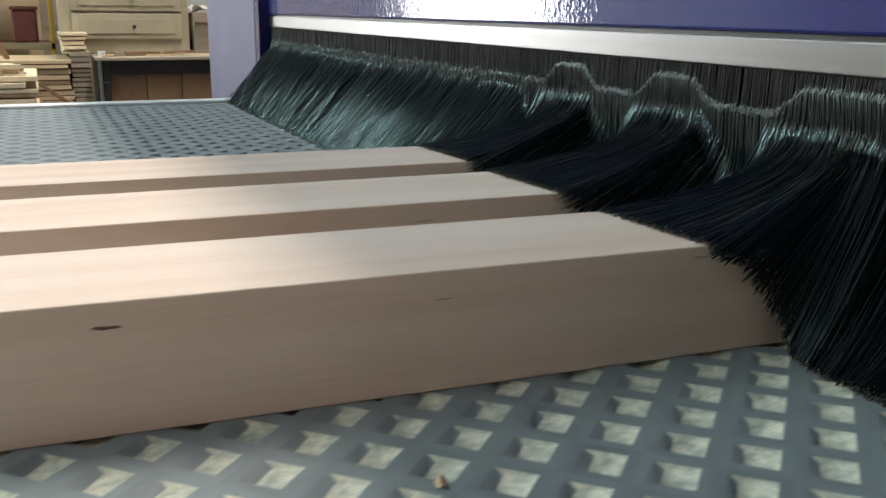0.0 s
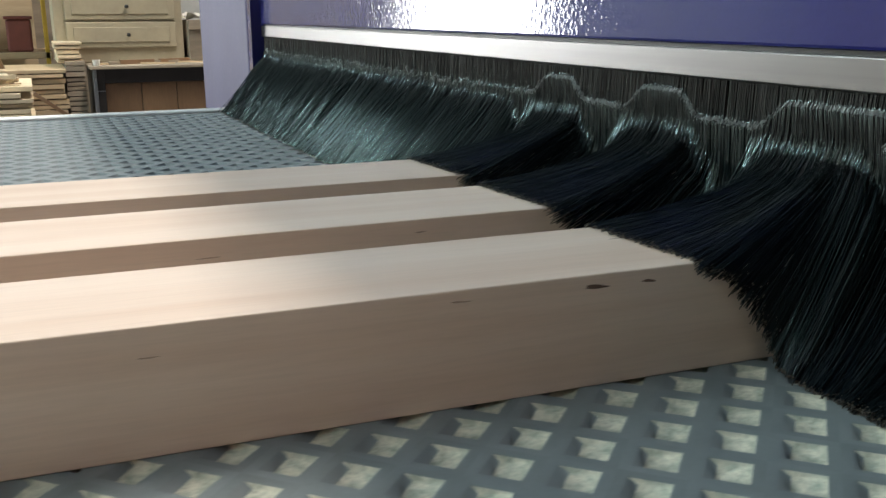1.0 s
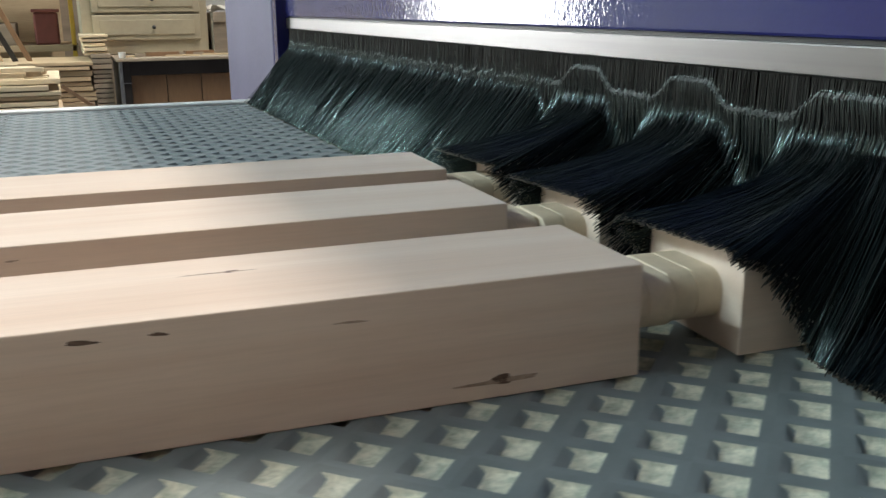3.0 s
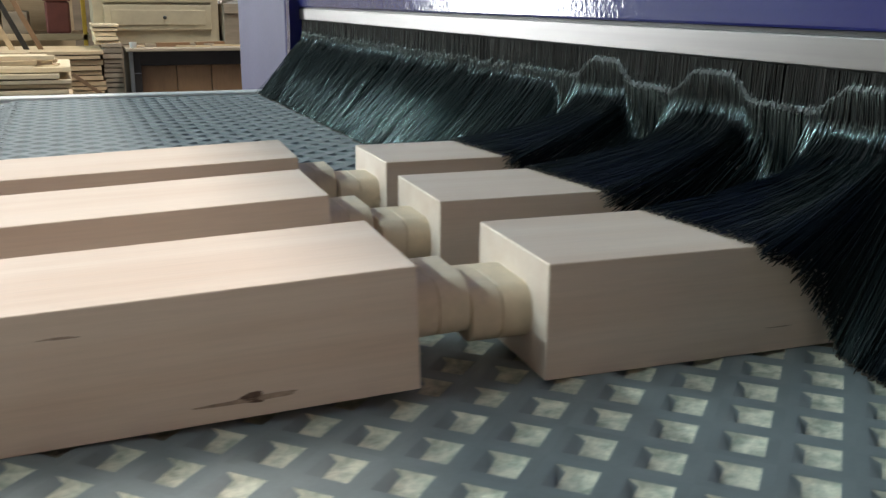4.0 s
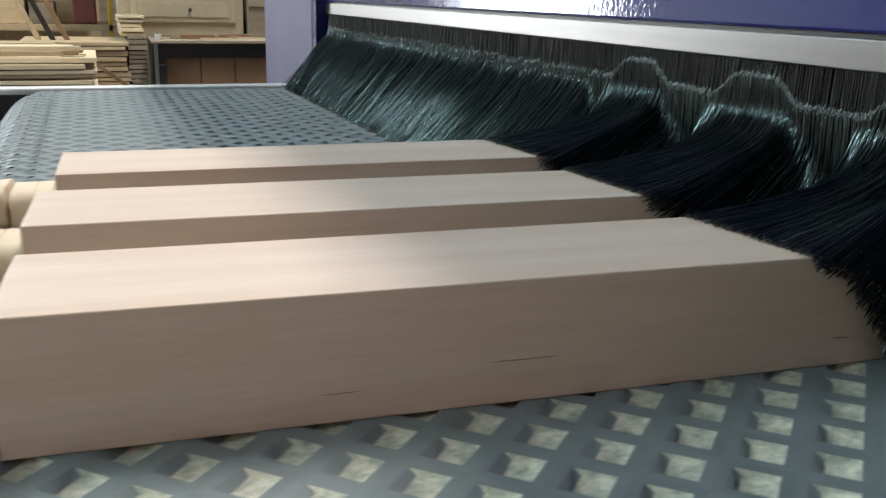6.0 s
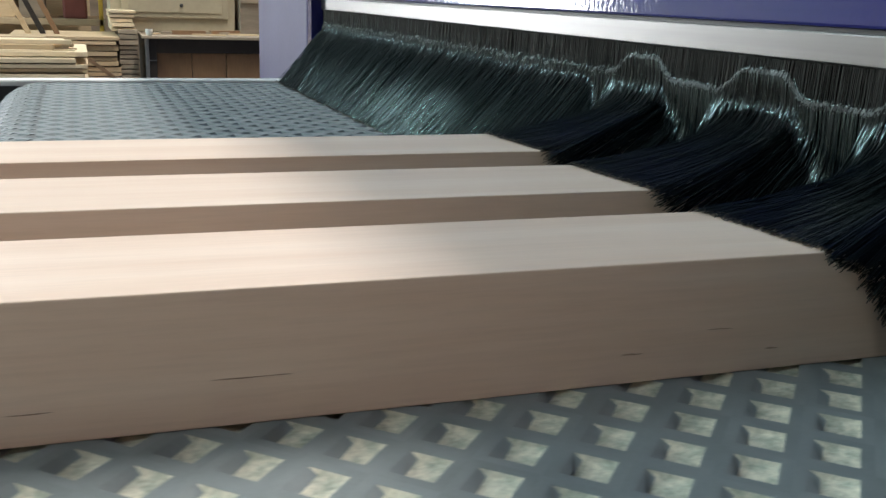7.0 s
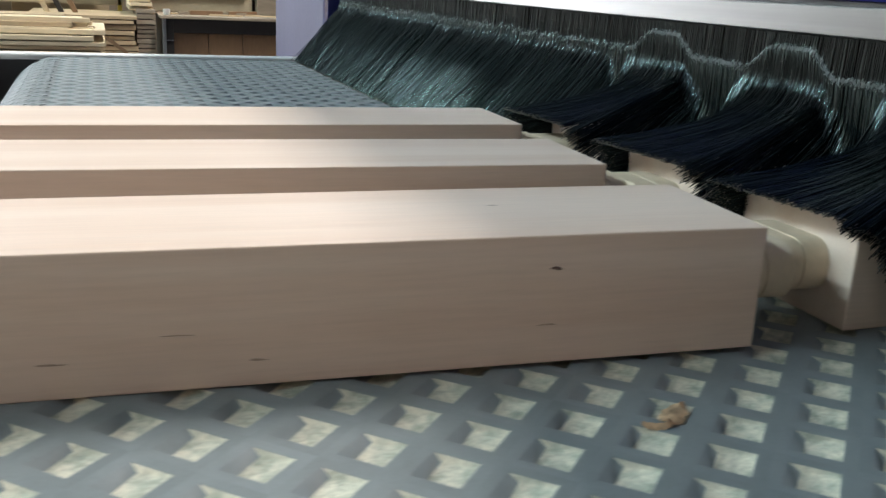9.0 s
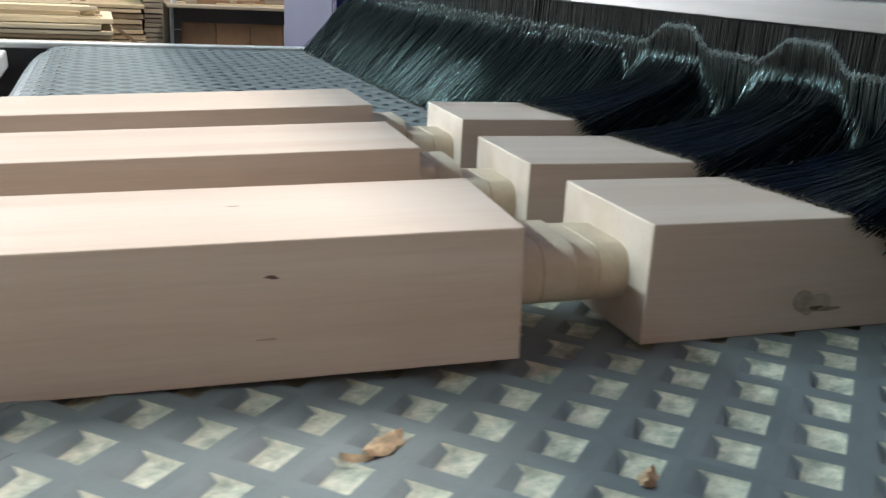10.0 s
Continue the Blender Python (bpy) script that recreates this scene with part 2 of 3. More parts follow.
def belt_strip_mesh(seed, shift):
    """A row of diamond cells across the belt, corner to corner: a rounded lip round a pit whose filling rises to its far side; dusty along the rails."""
    rnd = random.Random(seed)
    verts, faces, mats, soft_faces = [], [], [], []
    n = int((BELT_Y1 - BELT_Y0) / PY)
    corners = ((1, 0), (0, 1), (-1, 0), (0, -1))
    rings = ((0.69, (0, 0, 0, 0)), (0.635, (-0.0001, -0.0002, -0.0003, -0.0002)), (0.51, (-0.0010, -0.0021, -0.0036, -0.0021)))
    verts.append((0, BELT_Y0, 0))
    low = 0
    for i in range(n):
        cy = BELT_Y0 + (i + 0.5) * PY
        dusty = cy < 0.36
        base = len(verts)
        verts += [(PX / 2, cy, 0), (0, cy + PY / 2, 0), (-PX / 2, cy, 0)]
        outer = [base, base + 1, base + 2, low]
        low = base + 1
        for r, (s, depths) in enumerate(rings):
            for (dx, dy), z in zip(corners, depths):
                jog = rnd.uniform(-0.0005, 0.0005) if r == 2 and dusty else 0.0
                drift = 0.0017 if r == 2 else 0.0
                verts.append((dx * s * PX / 2 + drift + jog, cy + dy * s * PY / 2 - drift * 0.6 - jog, z + 0.6 * jog))
        middle = len(verts)
        verts.append((rnd.uniform(-0.002, 0.002), cy + rnd.uniform(-0.002, 0.002), -0.0026 + rnd.uniform(-0.0004, 0.0007)))
        rows = [outer] + [[base + 3 + 4 * r + k for k in range(4)] for r in range(3)]
        for r in range(3):
            for k in range(4):
                j = (k + 1) % 4
                faces.append((rows[r][k], rows[r][j], rows[r + 1][j], rows[r + 1][k]))
                mats.append(1 if r == 2 and k in (0, 3) and dusty else 0)
        for k in range(4):
            faces.append((rows[3][k], rows[3][(k + 1) % 4], middle))
            mats.append(1 if dusty else 0)
        soft_faces += [dusty] * 16
    me = bpy.data.meshes.new("belt_strip")
    me.from_pydata(verts, [], faces)
    me.transform(Matrix.Translation((0, shift, 0)))
    for m in (RUBBER, PITFLOOR):
        me.materials.append(m)
    me.polygons.foreach_set("material_index", mats)
    me.polygons.foreach_set("use_smooth", soft_faces)
    return me


conveyor = thing("conveyor_belt", "grey-blue rubber feed belt with diamond pits, dusty inside", "conveyor belt")
STRIPS = []
strip_meshes = [belt_strip_mesh(40 + k, PY / 2 * (k % 2)) for k in range(6)]
for i in range(100):
    ob = new("belt_strip", strip_meshes[i % 6])
    ob.parent = conveyor
    STRIPS.append((ob, 0.0172 + (i - 36) * PX / 2))


def belt_pose(s):
    """Where a strip lies whose way along the belt is s: flat, then round the end roller."""
    if s >= BELT_END:
        return pose(s, 0, 0)
    a = min((BELT_END - s) / ROLLER_R, math.pi)
    rest = (BELT_END - s) - a * ROLLER_R
    return pose(BELT_END - ROLLER_R * math.sin(a) + rest, 0, -ROLLER_R * (1 - math.cos(a)), 0, -math.degrees(a), 0)


frame_bed = thing("feed_table", "white painted steel conveyor frame with a black end roller", "conveyor frame")
part("bed_plate", box(BELT_END + 0.02, 1.75, BELT_Y0, BELT_Y1, -0.03, -0.0085), BLACK, frame_bed)
part("side_rail", box(-0.58, -0.02, 1.210, 1.246, -0.10, 0.003, 0.003), WHITE, frame_bed)
# black sheet that draws the shaded gap between roller and side rail
part("inner_plate", box(-0.60, -0.42, 1.2062, 1.2098, -0.16, -0.006), BLACK, frame_bed, "black sheet standing in for the shade beside the end roller")
part("side_rail", box(-0.43, 1.75, BELT_Y0 - 0.06, BELT_Y0 - 0.02, -0.10, -0.01, 0.003), WHITE, frame_bed)
bm = bmesh.new()
bmesh.ops.create_cone(bm, cap_ends=True, segments=32, radius1=ROLLER_R - 0.01, radius2=ROLLER_R - 0.01, depth=BELT_Y1 - BELT_Y0,
                      matrix=pose(BELT_END, (BELT_Y0 + BELT_Y1) / 2, -ROLLER_R, 90, 0, 0))
part("end_roller", bm, BLACK, frame_bed, smooth=40)
for lx in (-0.35, 1.6):
    for ly in (BELT_Y0 + 0.02, BELT_Y1 - 0.08):
        part("leg", box(lx, lx + 0.08, ly, ly + 0.06, FLOOR_Z, -0.16, 0.004), WHITE, frame_bed)

# ---- the sander: hood, post, rail ----
sander = thing("wide_belt_sander", "blue enamelled wide-belt sanding machine with an aluminium rail", "sanding machine")
part("front_panel", box(-0.001, 0.03, -0.46, 1.205, 0.1378, 0.95, 0.002), BLUE, sander, "glossy dark blue front panel")
part("hood", box(0.03, 1.7, -0.46, 1.205, 0.20, 0.95), BLUE, sander)
part("rail", box(0.0, 0.02, -0.46, 1.205, 0.1188, 0.1352, 0.001), ALU, sander, "brushed aluminium clamping rail")
part("seam", box(0.004, 0.02, -0.46, 1.205, 0.1352, 0.1378), BLACK, sander)
part("post", box(-0.018, 1.7, 1.232, 1.676, FLOOR_Z, 0.95, 0.004), HAZY_BLUE, sander, "blue side post, pale sheen put in its colour")
part("jamb", box(-0.0165, 0.2, 1.2055, 1.2315, 0.006, 0.95), BLUE, sander, "dark blue inner jamb")

# ---- the table that takes the rails off ----
takeoff = thing("outfeed_table", "white steel outfeed table sloping away from the belt", "table")
bm = box(-1.25, 0.0, -0.33, 1.21, -0.03, -0.0015, 0.004)
top = part("top", bm, WHITE, takeoff)
top.matrix_local = pose(-0.520, 0, 0.0550 * (-0.520 + 0.389), 0, -3.15, 0)
for lx in (-1.65, -0.62):
    for ly in (-0.25, 1.07):
        part("leg", box(lx, lx + 0.06, ly, ly + 0.06, FLOOR_Z, -0.045 if lx > -1 else -0.10, 0.003), WHITE, takeoff)

# ---- wooden rails on the belt ----
LENGTH, WIDTH, HEIGHT, TENON_L = 0.5957, 0.0773, 0.0500, 0.0266


def stadium(hy, hz, r, seg=5):
    pts = []
    for cy, cz, a0 in ((hy - r, hz - r, 0), (-hy + r, hz - r, 90), (-hy + r, -hz + r, 180), (hy - r, -hz + r, 270)):
        for k in range(seg + 1):
            a = radians(a0 + 90 * k / seg)
            pts.append((cy + r * math.cos(a), cz + r * math.sin(a)))
    return pts


def tenon_mesh(sign):
    """A round-cornered tenon with a scored line round its middle and an eased end."""
    bm = bmesh.new()
    rings = []
    for d, shrink in ((0.0, 0), (0.0128, 0), (0.0130, 0.0005), (0.0135, 0.0005), (0.0137, 0), (TENON_L - 0.0005, 0), (TENON_L, 0.0005)):
        rings.append([bm.verts.new((sign * d, y, z + 0.0243)) for y, z in stadium(0.0240 - shrink, 0.0121 - shrink, 0.0098)])
    for a, b in zip(rings, rings[1:]):
        for k in range(len(a)):
            j = (k + 1) % len(a)
            bm.faces.new((a[k], a[j], b[j], b[k]) if sign > 0 else (a[k], b[k], b[j], a[j]))
    bm.faces.new(rings[-1] if sign > 0 else rings[-1][::-1])
    return bm


def make_rail():
    ob = thing("wooden_rail", "planed pale maple rail with round-cornered tenons", "wooden rail", "rails leaving the sander")
    part("body", box(-LENGTH, 0, -WIDTH / 2, WIDTH / 2, 0, HEIGHT, 0.0007), MAPLE, ob)
    t = part("tenon", tenon_mesh(1), TENON, ob, "tenon with a scored line", smooth=40)
    t = part("tenon", tenon_mesh(-1), TENON, ob, "tenon with a scored line", smooth=40)
    t.location = (-LENGTH, 0, 0)
    return ob


def blotch(rail, x, z, sx, sz, mat, face="near", seed=0, name="knot"):
    """A knot or streak: a thin lens with an uneven edge, let into a face of the rail."""
    rnd = random.Random(seed)
    bm = bmesh.new()
    n = 18
    ph = [rnd.uniform(0, 6.28) for _ in range(3)]
    ring = []
    for k in range(n):
        a = 2 * math.pi * k / n
        r = 1 + 0.22 * math.sin(2 * a + ph[0]) + 0.15 * math.sin(3 * a + ph[1]) + 0.1 * math.sin(5 * a + ph[2])
        ring.append((math.cos(a) * sx * r / 2, math.sin(a) * sz * r / 2))
    out = [bm.verts.new((u, -0.00002, w)) for u, w in ring]
    top = [bm.verts.new((u * 0.6, -0.00012, w * 0.6)) for u, w in ring]
    for k in range(n):
        j = (k + 1) % n
        bm.faces.new((out[k], out[j], top[j], top[k]))
    bm.faces.new(top)
    ob = part(name, bm, mat, rail)
    ob.matrix_local = pose(x, -WIDTH / 2, z) if face == "near" else pose(x, z, HEIGHT, -90, 0, 0)
    return ob


# trailing shoulder at 0 s (x, y) and yaw; then the same once its head has tipped over the end roller
RAILS = {
    ("first", 1): (0.1852, 0.0210, -0.0541, 0.1853, 0.0229, -0.0502),
    ("first", 2): (0.1875, 0.1513, -0.0385, 0.1879, 0.1585, -0.0382),
    ("first", 3): (0.2000, 0.2676, -0.0402, 0.2005, 0.2759, -0.0602),
    ("second", 1): (0.8347, -0.0102, -0.0564, 0.8315, -0.0155, -0.0975),
    ("second", 2): (0.8378, 0.1190, -0.0490, 0.8390, 0.1270, -0.0644),
    ("second", 3): (0.8487, 0.2493, -0.0339, 0.8519, 0.2658, -0.0269),
    ("third", 1): (1.4828, -0.0156, -0.0216, 1.4828, -0.0156, -0.0216),
    ("third", 2): (1.4830, 0.0857, -0.0407, 1.4830, 0.0857, -0.0407),
    ("third", 3): (1.4987, 0.2201, -0.0416, 1.4987, 0.2201, -0.0416),
}
PIVOT = -0.389
TIPS = {
    "first": ((-9.0, 0.07), (-0.45, 0.07), (-0.406, 0.075), (-0.352, 0.088), (-0.3414, 0.060), (-0.298, 0.0472), (-0.2445, 0.0372), (-0.1908, 0.0300), (-0.135, 0.0), (9.0, 0.0)),
    ("second", 1): ((-9.0, 0.055), (-0.45, 0.055), (-0.298, 0.0472), (-0.2432, 0.0365), (-0.200, 0.0185), (-0.157, 0.0115), (-0.125, 0.0075), (-0.100, 0.0), (9.0, 0.0)),
    ("second", 2): ((-9.0, 0.055), (-0.45, 0.055), (-0.298, 0.0472), (-0.2432, 0.0365), (-0.210, 0.0400), (-0.182, 0.0430), (-0.171, 0.0400), (-0.160, 0.0300), (-0.150, 0.0150), (-0.135, 0.0), (9.0, 0.0)),
    ("second", 3): ((-9.0, 0.055), (-0.45, 0.055), (-0.298, 0.0472), (-0.2432, 0.0365), (-0.190, 0.0340), (-0.175, 0.0280), (-0.164, 0.0120), (-0.150, 0.0), (9.0, 0.0)),
    "third": ((-9.0, 0.0), (9.0, 0.0)),
}


# the tail hops as the rail's head drops onto the take-off table
HOP = ((-9.0, 0.0), (-0.50, 0.0), (-0.406, 0.0065), (-0.374, 0.0068), (-0.363, 0.0082), (-0.352, 0.0098), (-0.3414, 0.002), (-0.298, 0.0), (9.0, 0.0))


def rail_pose(row, lane, t):
    x, y, w, x2, y2, w2 = RAILS[row, lane]
    end = x - SPEED * t
    late = min(1.0, max(0.0, (-0.08 - end) / 0.10))
    late = late * late * (3 - 2 * late)
    x, y, w = x + (x2 - x) * late, y + (y2 - y) * late, w + (w2 - w) * late
    end = x - SPEED * t
    th = 0.0
    tips = TIPS[row, lane] if (row, lane) in TIPS else TIPS[row]
    for (a, va), (b, vb) in zip(tips, tips[1:]):
        if a <= end <= b:
            th = va + (vb - va) * (end - a) / (b - a)
    hop = 0.0
    for (a, va), (b, vb) in zip(HOP, HOP[1:]):
        if a <= end <= b:
            hop = va + (vb - va) * (end - a) / (b - a)
    return pose(end, y, th * (end - PIVOT) + hop, 0, -math.degrees(th), math.degrees(w))


pattern = make_rail()
WOOD = {}
for i, key in enumerate(RAILS):
    WOOD[key] = pattern if i == 0 else copy_thing(pattern, rail_pose(*key, 0.0))
MARKS = {
    ("first", 1): ((-0.525, 0.0407, 0.0085, 0.0016, KNOT, "near"), (-0.4005, 0.0383, 0.006, 0.0008, STREAK, "near"), (-0.282, 0.0451, 0.008, 0.0009, STREAK, "near"),
                   (-0.221, 0.0446, 0.011, 0.0018, KNOT, "near"), (-0.1954, 0.0445, 0.006, 0.0015, KNOT, "near"), (-0.126, 0.0402, 0.012, 0.0010, KNOT, "near"),
                   (-0.0642, 0.0078, 0.0075, 0.0055, KNOT, "near"), (-0.0642, 0.0072, 0.032, 0.0024, STREAK, "near"),
                   (-0.164, 0.0131, 0.006, 0.003, KNOT, "top"), (-0.17, 0.0128, 0.026, 0.002, STREAK, "top")),
    ("second", 1): ((-0.4107, 0.0176, 0.024, 0.0006, KNOT, "near"), (-0.4817, 0.0115, 0.012, 0.0006, STREAK, "near"), (-0.262, 0.0125, 0.009, 0.0008, KNOT, "near"),
                    (-0.1957, 0.0095, 0.006, 0.0008, STREAK, "near"), (-0.2219, 0.0201, 0.010, 0.0006, STREAK, "near"), (-0.0876, 0.0374, 0.0042, 0.0014, KNOT, "near"),
                    (-0.0897, 0.0155, 0.006, 0.0008, STREAK, "near"), (-0.0978, 0.0076, 0.004, 0.0014, STREAK, "top")),
    ("third", 1): ((-0.5150, 0.0130, 0.017, 0.0120, STAIN, "near"), (-0.5121, 0.0105, 0.008, 0.0038, KNOT, "near"), (-0.5121, 0.0100, 0.022, 0.0030, STREAK, "near")),
    ("second", 2): ((-0.47, 0.030, 0.016, 0.0008, STREAK, "near"), (-0.30, 0.020, 0.012, 0.0007, STREAK, "near")),
    ("first", 2): ((-0.36, 0.040, 0.010, 0.0008, STREAK, "near"), (-0.25, 0.043, 0.006, 0.0008, STREAK, "near")),
}
for key, marks in MARKS.items():
    for i, (mx, mz, sx, sz, mat, face) in enumerate(marks):
        mat = STREAK if sz < 0.0011 else mat
        blotch(WOOD[key], mx, mz, sx, sz, mat, face, seed=i + 7 * key[1], name={KNOT: "knot", STAIN: "stain"}.get(mat, "streak"))

# ---- chips of wood lying on the belt ----
def make_chip(size, seed):
    """A curled splinter with frayed ends."""
    rnd = random.Random(seed)
    bm = bmesh.new()
    rows = []
    for k in range(9):
        u = k / 8 - 0.5
        half = size * (0.22 * (1 - 3.2 * u * u) + rnd.uniform(0, 0.05))
        lift = 0.0006 + size * (0.35 * u * u + rnd.uniform(0, 0.04))
        sway = size * rnd.uniform(-0.05, 0.05)
        rows.append([bm.verts.new((u * size, sway + e * half, lift + (0.0016 if e == 0 else 0) + d)) for e, d in ((-1, 0), (0, 0), (1, 0), (0, -0.0011))])
    for p, q in zip(rows, rows[1:]):
        for k in range(4):
            bm.faces.new((p[k], q[k], q[(k + 1) % 4], p[(k + 1) % 4]))
    bm.faces.new(rows[0])
    bm.faces.new(rows[-1][::-1])
    ob = part("wood_chip", bm, CHIP, smooth=50)
    return tagged(ob, "curled orange-brown wood chip lying on the belt", "wood chip", "chips on the belt")


CHIPS = [(make_chip(s, i), x, y, a) for i, (s, x, y, a) in enumerate(((0.018, 0.7646, -0.0942, 38), (0.012, 0.8339, -0.1318, 50), (0.009, -0.2475, -0.0641, 70), (0.010, 0.755, -0.099, -20)))]

# ---- the brush curtain ----
LANES = (0.019, 0.139, 0.265)
RAIL_LOW = 0.1192
# where the bristles rooted at a place across the belt end up: fanned out over each rail, crowded in the gaps
COMB = [(-0.46, -0.475, 0.0, -0.070), (-0.13, -0.147, 0.0, -0.068)]
for m in LANES:
    if m == LANES[0]:
        # beside the near rail they are pushed off its edge and hang down its side
        COMB += [(m - 0.090, m - 0.108, 0.0, -0.065), (m - 0.050, m - 0.075, 0.0, -0.065), (m - 0.034, m - 0.057, 0.0, -0.062), (m - 0.024, m - 0.0475, 0.40, -0.067),
                 (m - 0.016, m - 0.0430, 0.85, -0.084), (m - 0.011, m - 0.0425, 0.92, -0.097), (m - 0.007, m - 0.0375, 1.0, -0.099)]
    else:
        COMB += [(m - 0.046, m - 0.050, 0.0, -0.066), (m - 0.028, m - 0.0425, 0.92, -0.097), (m - 0.024, m - 0.0375, 1.0, -0.099)]
    COMB += [(m + 0.019, m + 0.0395, 1.0, -0.105), (m + 0.038, m + 0.050, 0.0, -0.070)]
COMB += [(0.36, 0.382, 0.0, -0.075), (0.60, 0.626, 0.0, -0.075), (1.21, 1.205, 0.0, -0.075)]


def ease(u):
    u = min(1.0, max(0.0, u))
    return u * u * (3 - 2 * u)


def comb(y):
    for p, q in zip(COMB, COMB[1:]):
        if y <= q[0]:
            u = (y - p[0]) / (q[0] - p[0])
            return [p[k] + (q[k] - p[k]) * u for k in (1, 2, 3)]
    return [y, 0.0, -0.075]


def bend_height(y):
    """Height at which a bristle turns forward: high over each rail, sinking across the gap on the rail's near side."""
    for m in LANES:
        if m - 0.030 <= y <= m + 0.036:
            return 0.092
        if m - 0.085 < y < m - 0.030:
            return 0.092 - 0.054 * (m - 0.030 - y) / 0.055
    return 0.038 if y < LANES[0] else 0.052


def bristle_points(root_y, depth, rnd):
    """Places along one bristle: hanging from the rail, crimped, bent forward by the feed and drawn straight to its tip; over the wood it fans."""
    tip_y, on, tip_x = comb(root_y + rnd.gauss(0, 0.0012))
    w = max(ease((0.040 - abs(root_y - m + 0.002)) / 0.026) for m in LANES)
    if LANES[0] - 0.045 < root_y < LANES[0]:
        w = 1.0
    far = ease((root_y - 0.30) / 0.20)
    lock = [noise.noise(Vector((root_y * s, 1.7 * k, depth * 90))) for k, s in enumerate((130, 90, 210, 300))]
    tip_y += rnd.gauss(0, 0.0006 + 0.0008 * far) + (0.0015 + 0.0045 * far) * lock[0]
    free = 1 - w
    tip = Vector((tip_x + rnd.gauss(0, 0.0010 + 0.0008 * free) + (0.001 + 0.005 * far) * lock[2] + depth * 0.7, tip_y, HEIGHT * on + 0.0006 + abs(rnd.gauss(0, 0.0006))))
    if 0.3 < on < 0.97:
        # the ones that slide off a rail's edge stick out unevenly
        tip += Vector((rnd.gauss(0, 0.0022), rnd.gauss(-0.001, 0.0013), rnd.uniform(-0.003, 0.001)))
    p0 = Vector((depth, root_y, RAIL_LOW))
    drop = 0.0225 - 0.0145 * w + rnd.gauss(0, 0.0004 + 0.0006 * free) + far * (0.004 * lock[1] + rnd.gauss(0, 0.0010))
    kink = p0 + Vector((-0.0008, 0, -drop))
    crimp = kink + Vector((-0.0017, 0, -0.0023))
    lean = radians(-4 + rnd.gauss(0, 1.5))
    bend = bend_height(root_y + rnd.gauss(0, 0.002)) + rnd.gauss(0, 0.0012)
    # towards the far end nothing pushes them up: they slant evenly from the crimp
    straight = ease((root_y - LANES[2] - 0.030) / 0.045)
    bend += (crimp.z - 0.006 - bend) * straight
    fall = max(crimp.z - bend, 0.004)
    side = tip_y - root_y
    first = crimp + Vector((-math.tan(lean) * fall, 0.08 * side, -fall))
    stoop = radians(23 + rnd.gauss(0, 2.0) + straight * 14 + far * (2 * lock[2] + rnd.gauss(0, 4.5)))
    second = first + Vector((-math.sin(stoop), 0.02 * side, -math.cos(stoop))) * (0.0095 + 0.007 * free)
    pts = [p0, kink + Vector((0.0002, 0, 0.0016)), kink, crimp, crimp.lerp(first, 0.8), first.lerp(second, 0.2), second]
    # from there it sweeps on in one arc, lying flat on the wood or arching over its edge
    arch = 0.0
    for m in LANES:
        low, high = (m - 0.050, m - 0.005) if m == LANES[0] else (m - 0.056, m - 0.023)
        arch = max(arch, ease((root_y - low) / 0.008) * ease((high - root_y) / 0.006))
    run = (second - first).normalized() * (0.022 * max(on, w) + 0.34 * (tip - second).length * (1 - max(on, w)))
    sway = second + run + Vector((0, (0.12 + 0.45 * arch) * side, 0.022 * arch))
    for t in (0.16, 0.36, 0.58, 0.8, 1.0):
        pts.append((1 - t) ** 2 * second + 2 * t * (1 - t) * sway + t * t * tip)
    last = pts[-2] - pts[-1]
    pts.insert(-1, pts[-1] + last * (0.0011 / max(last.length, 0.002)))
    return pts


def bristle_mesh(y0, y1, count, seed):
    """Many thin three-sided bristles in one tuft; origin on the rail, in the tuft's middle."""
    rnd = random.Random(seed)
    verts, faces, mats = [], [], []
    mid = (y0 + y1) / 2
    steps = 12
    for _ in range(count):
        ry = rnd.uniform(y0, y1)
        depth = 0.002 + rnd.choice((0.0, 0.0, 0.003, 0.006, 0.010)) + rnd.uniform(0, 0.003)
        pts = bristle_points(ry, depth, rnd)
        rad = rnd.uniform(0.00026, 0.00040) * (1 + 0.55 * ease((ry - 0.3) / 0.2))
        stray = rnd.gauss(0, 0.0014)
        base = len(verts)
        for k, c in enumerate(pts):
            cx, cy, cz = c.x, c.y - mid + stray * math.sin(3.1 * k / steps), c.z - RAIL_LOW
            for dx, dy, dz in ((-0.9, 0, 0.45), (0.5, 0.85, 0), (0.5, -0.85, 0)):
                verts.append((cx + dx * rad, cy + dy * rad, cz + dz * rad))
        for k in range(steps):
            a = base + 3 * k
            for j in range(3):
                faces.append((a + j, a + (j + 1) % 3, a + 3 + (j + 1) % 3, a + 3 + j))
        # the highlight along the crimp is put in as a paler material
        pale = 1 if ry < 0.31 or rnd.random() < 0.3 else 0
        mats += [0] * 6 + [pale] * 3 + [0] * (3 * steps - 12) + [2] * 4
        faces.append((base + 3 * steps, base + 3 * steps + 1, base + 3 * steps + 2))
    me = bpy.data.meshes.new("bristle_tuft")
    me.from_pydata(verts, [], faces)
    me.polygons.foreach_set("use_smooth", [True] * len(faces))
    for m in (BRISTLE, CRIMP_GLINT, CUT):
        me.materials.append(m)
    me.polygons.foreach_set("material_index", mats)
    return me


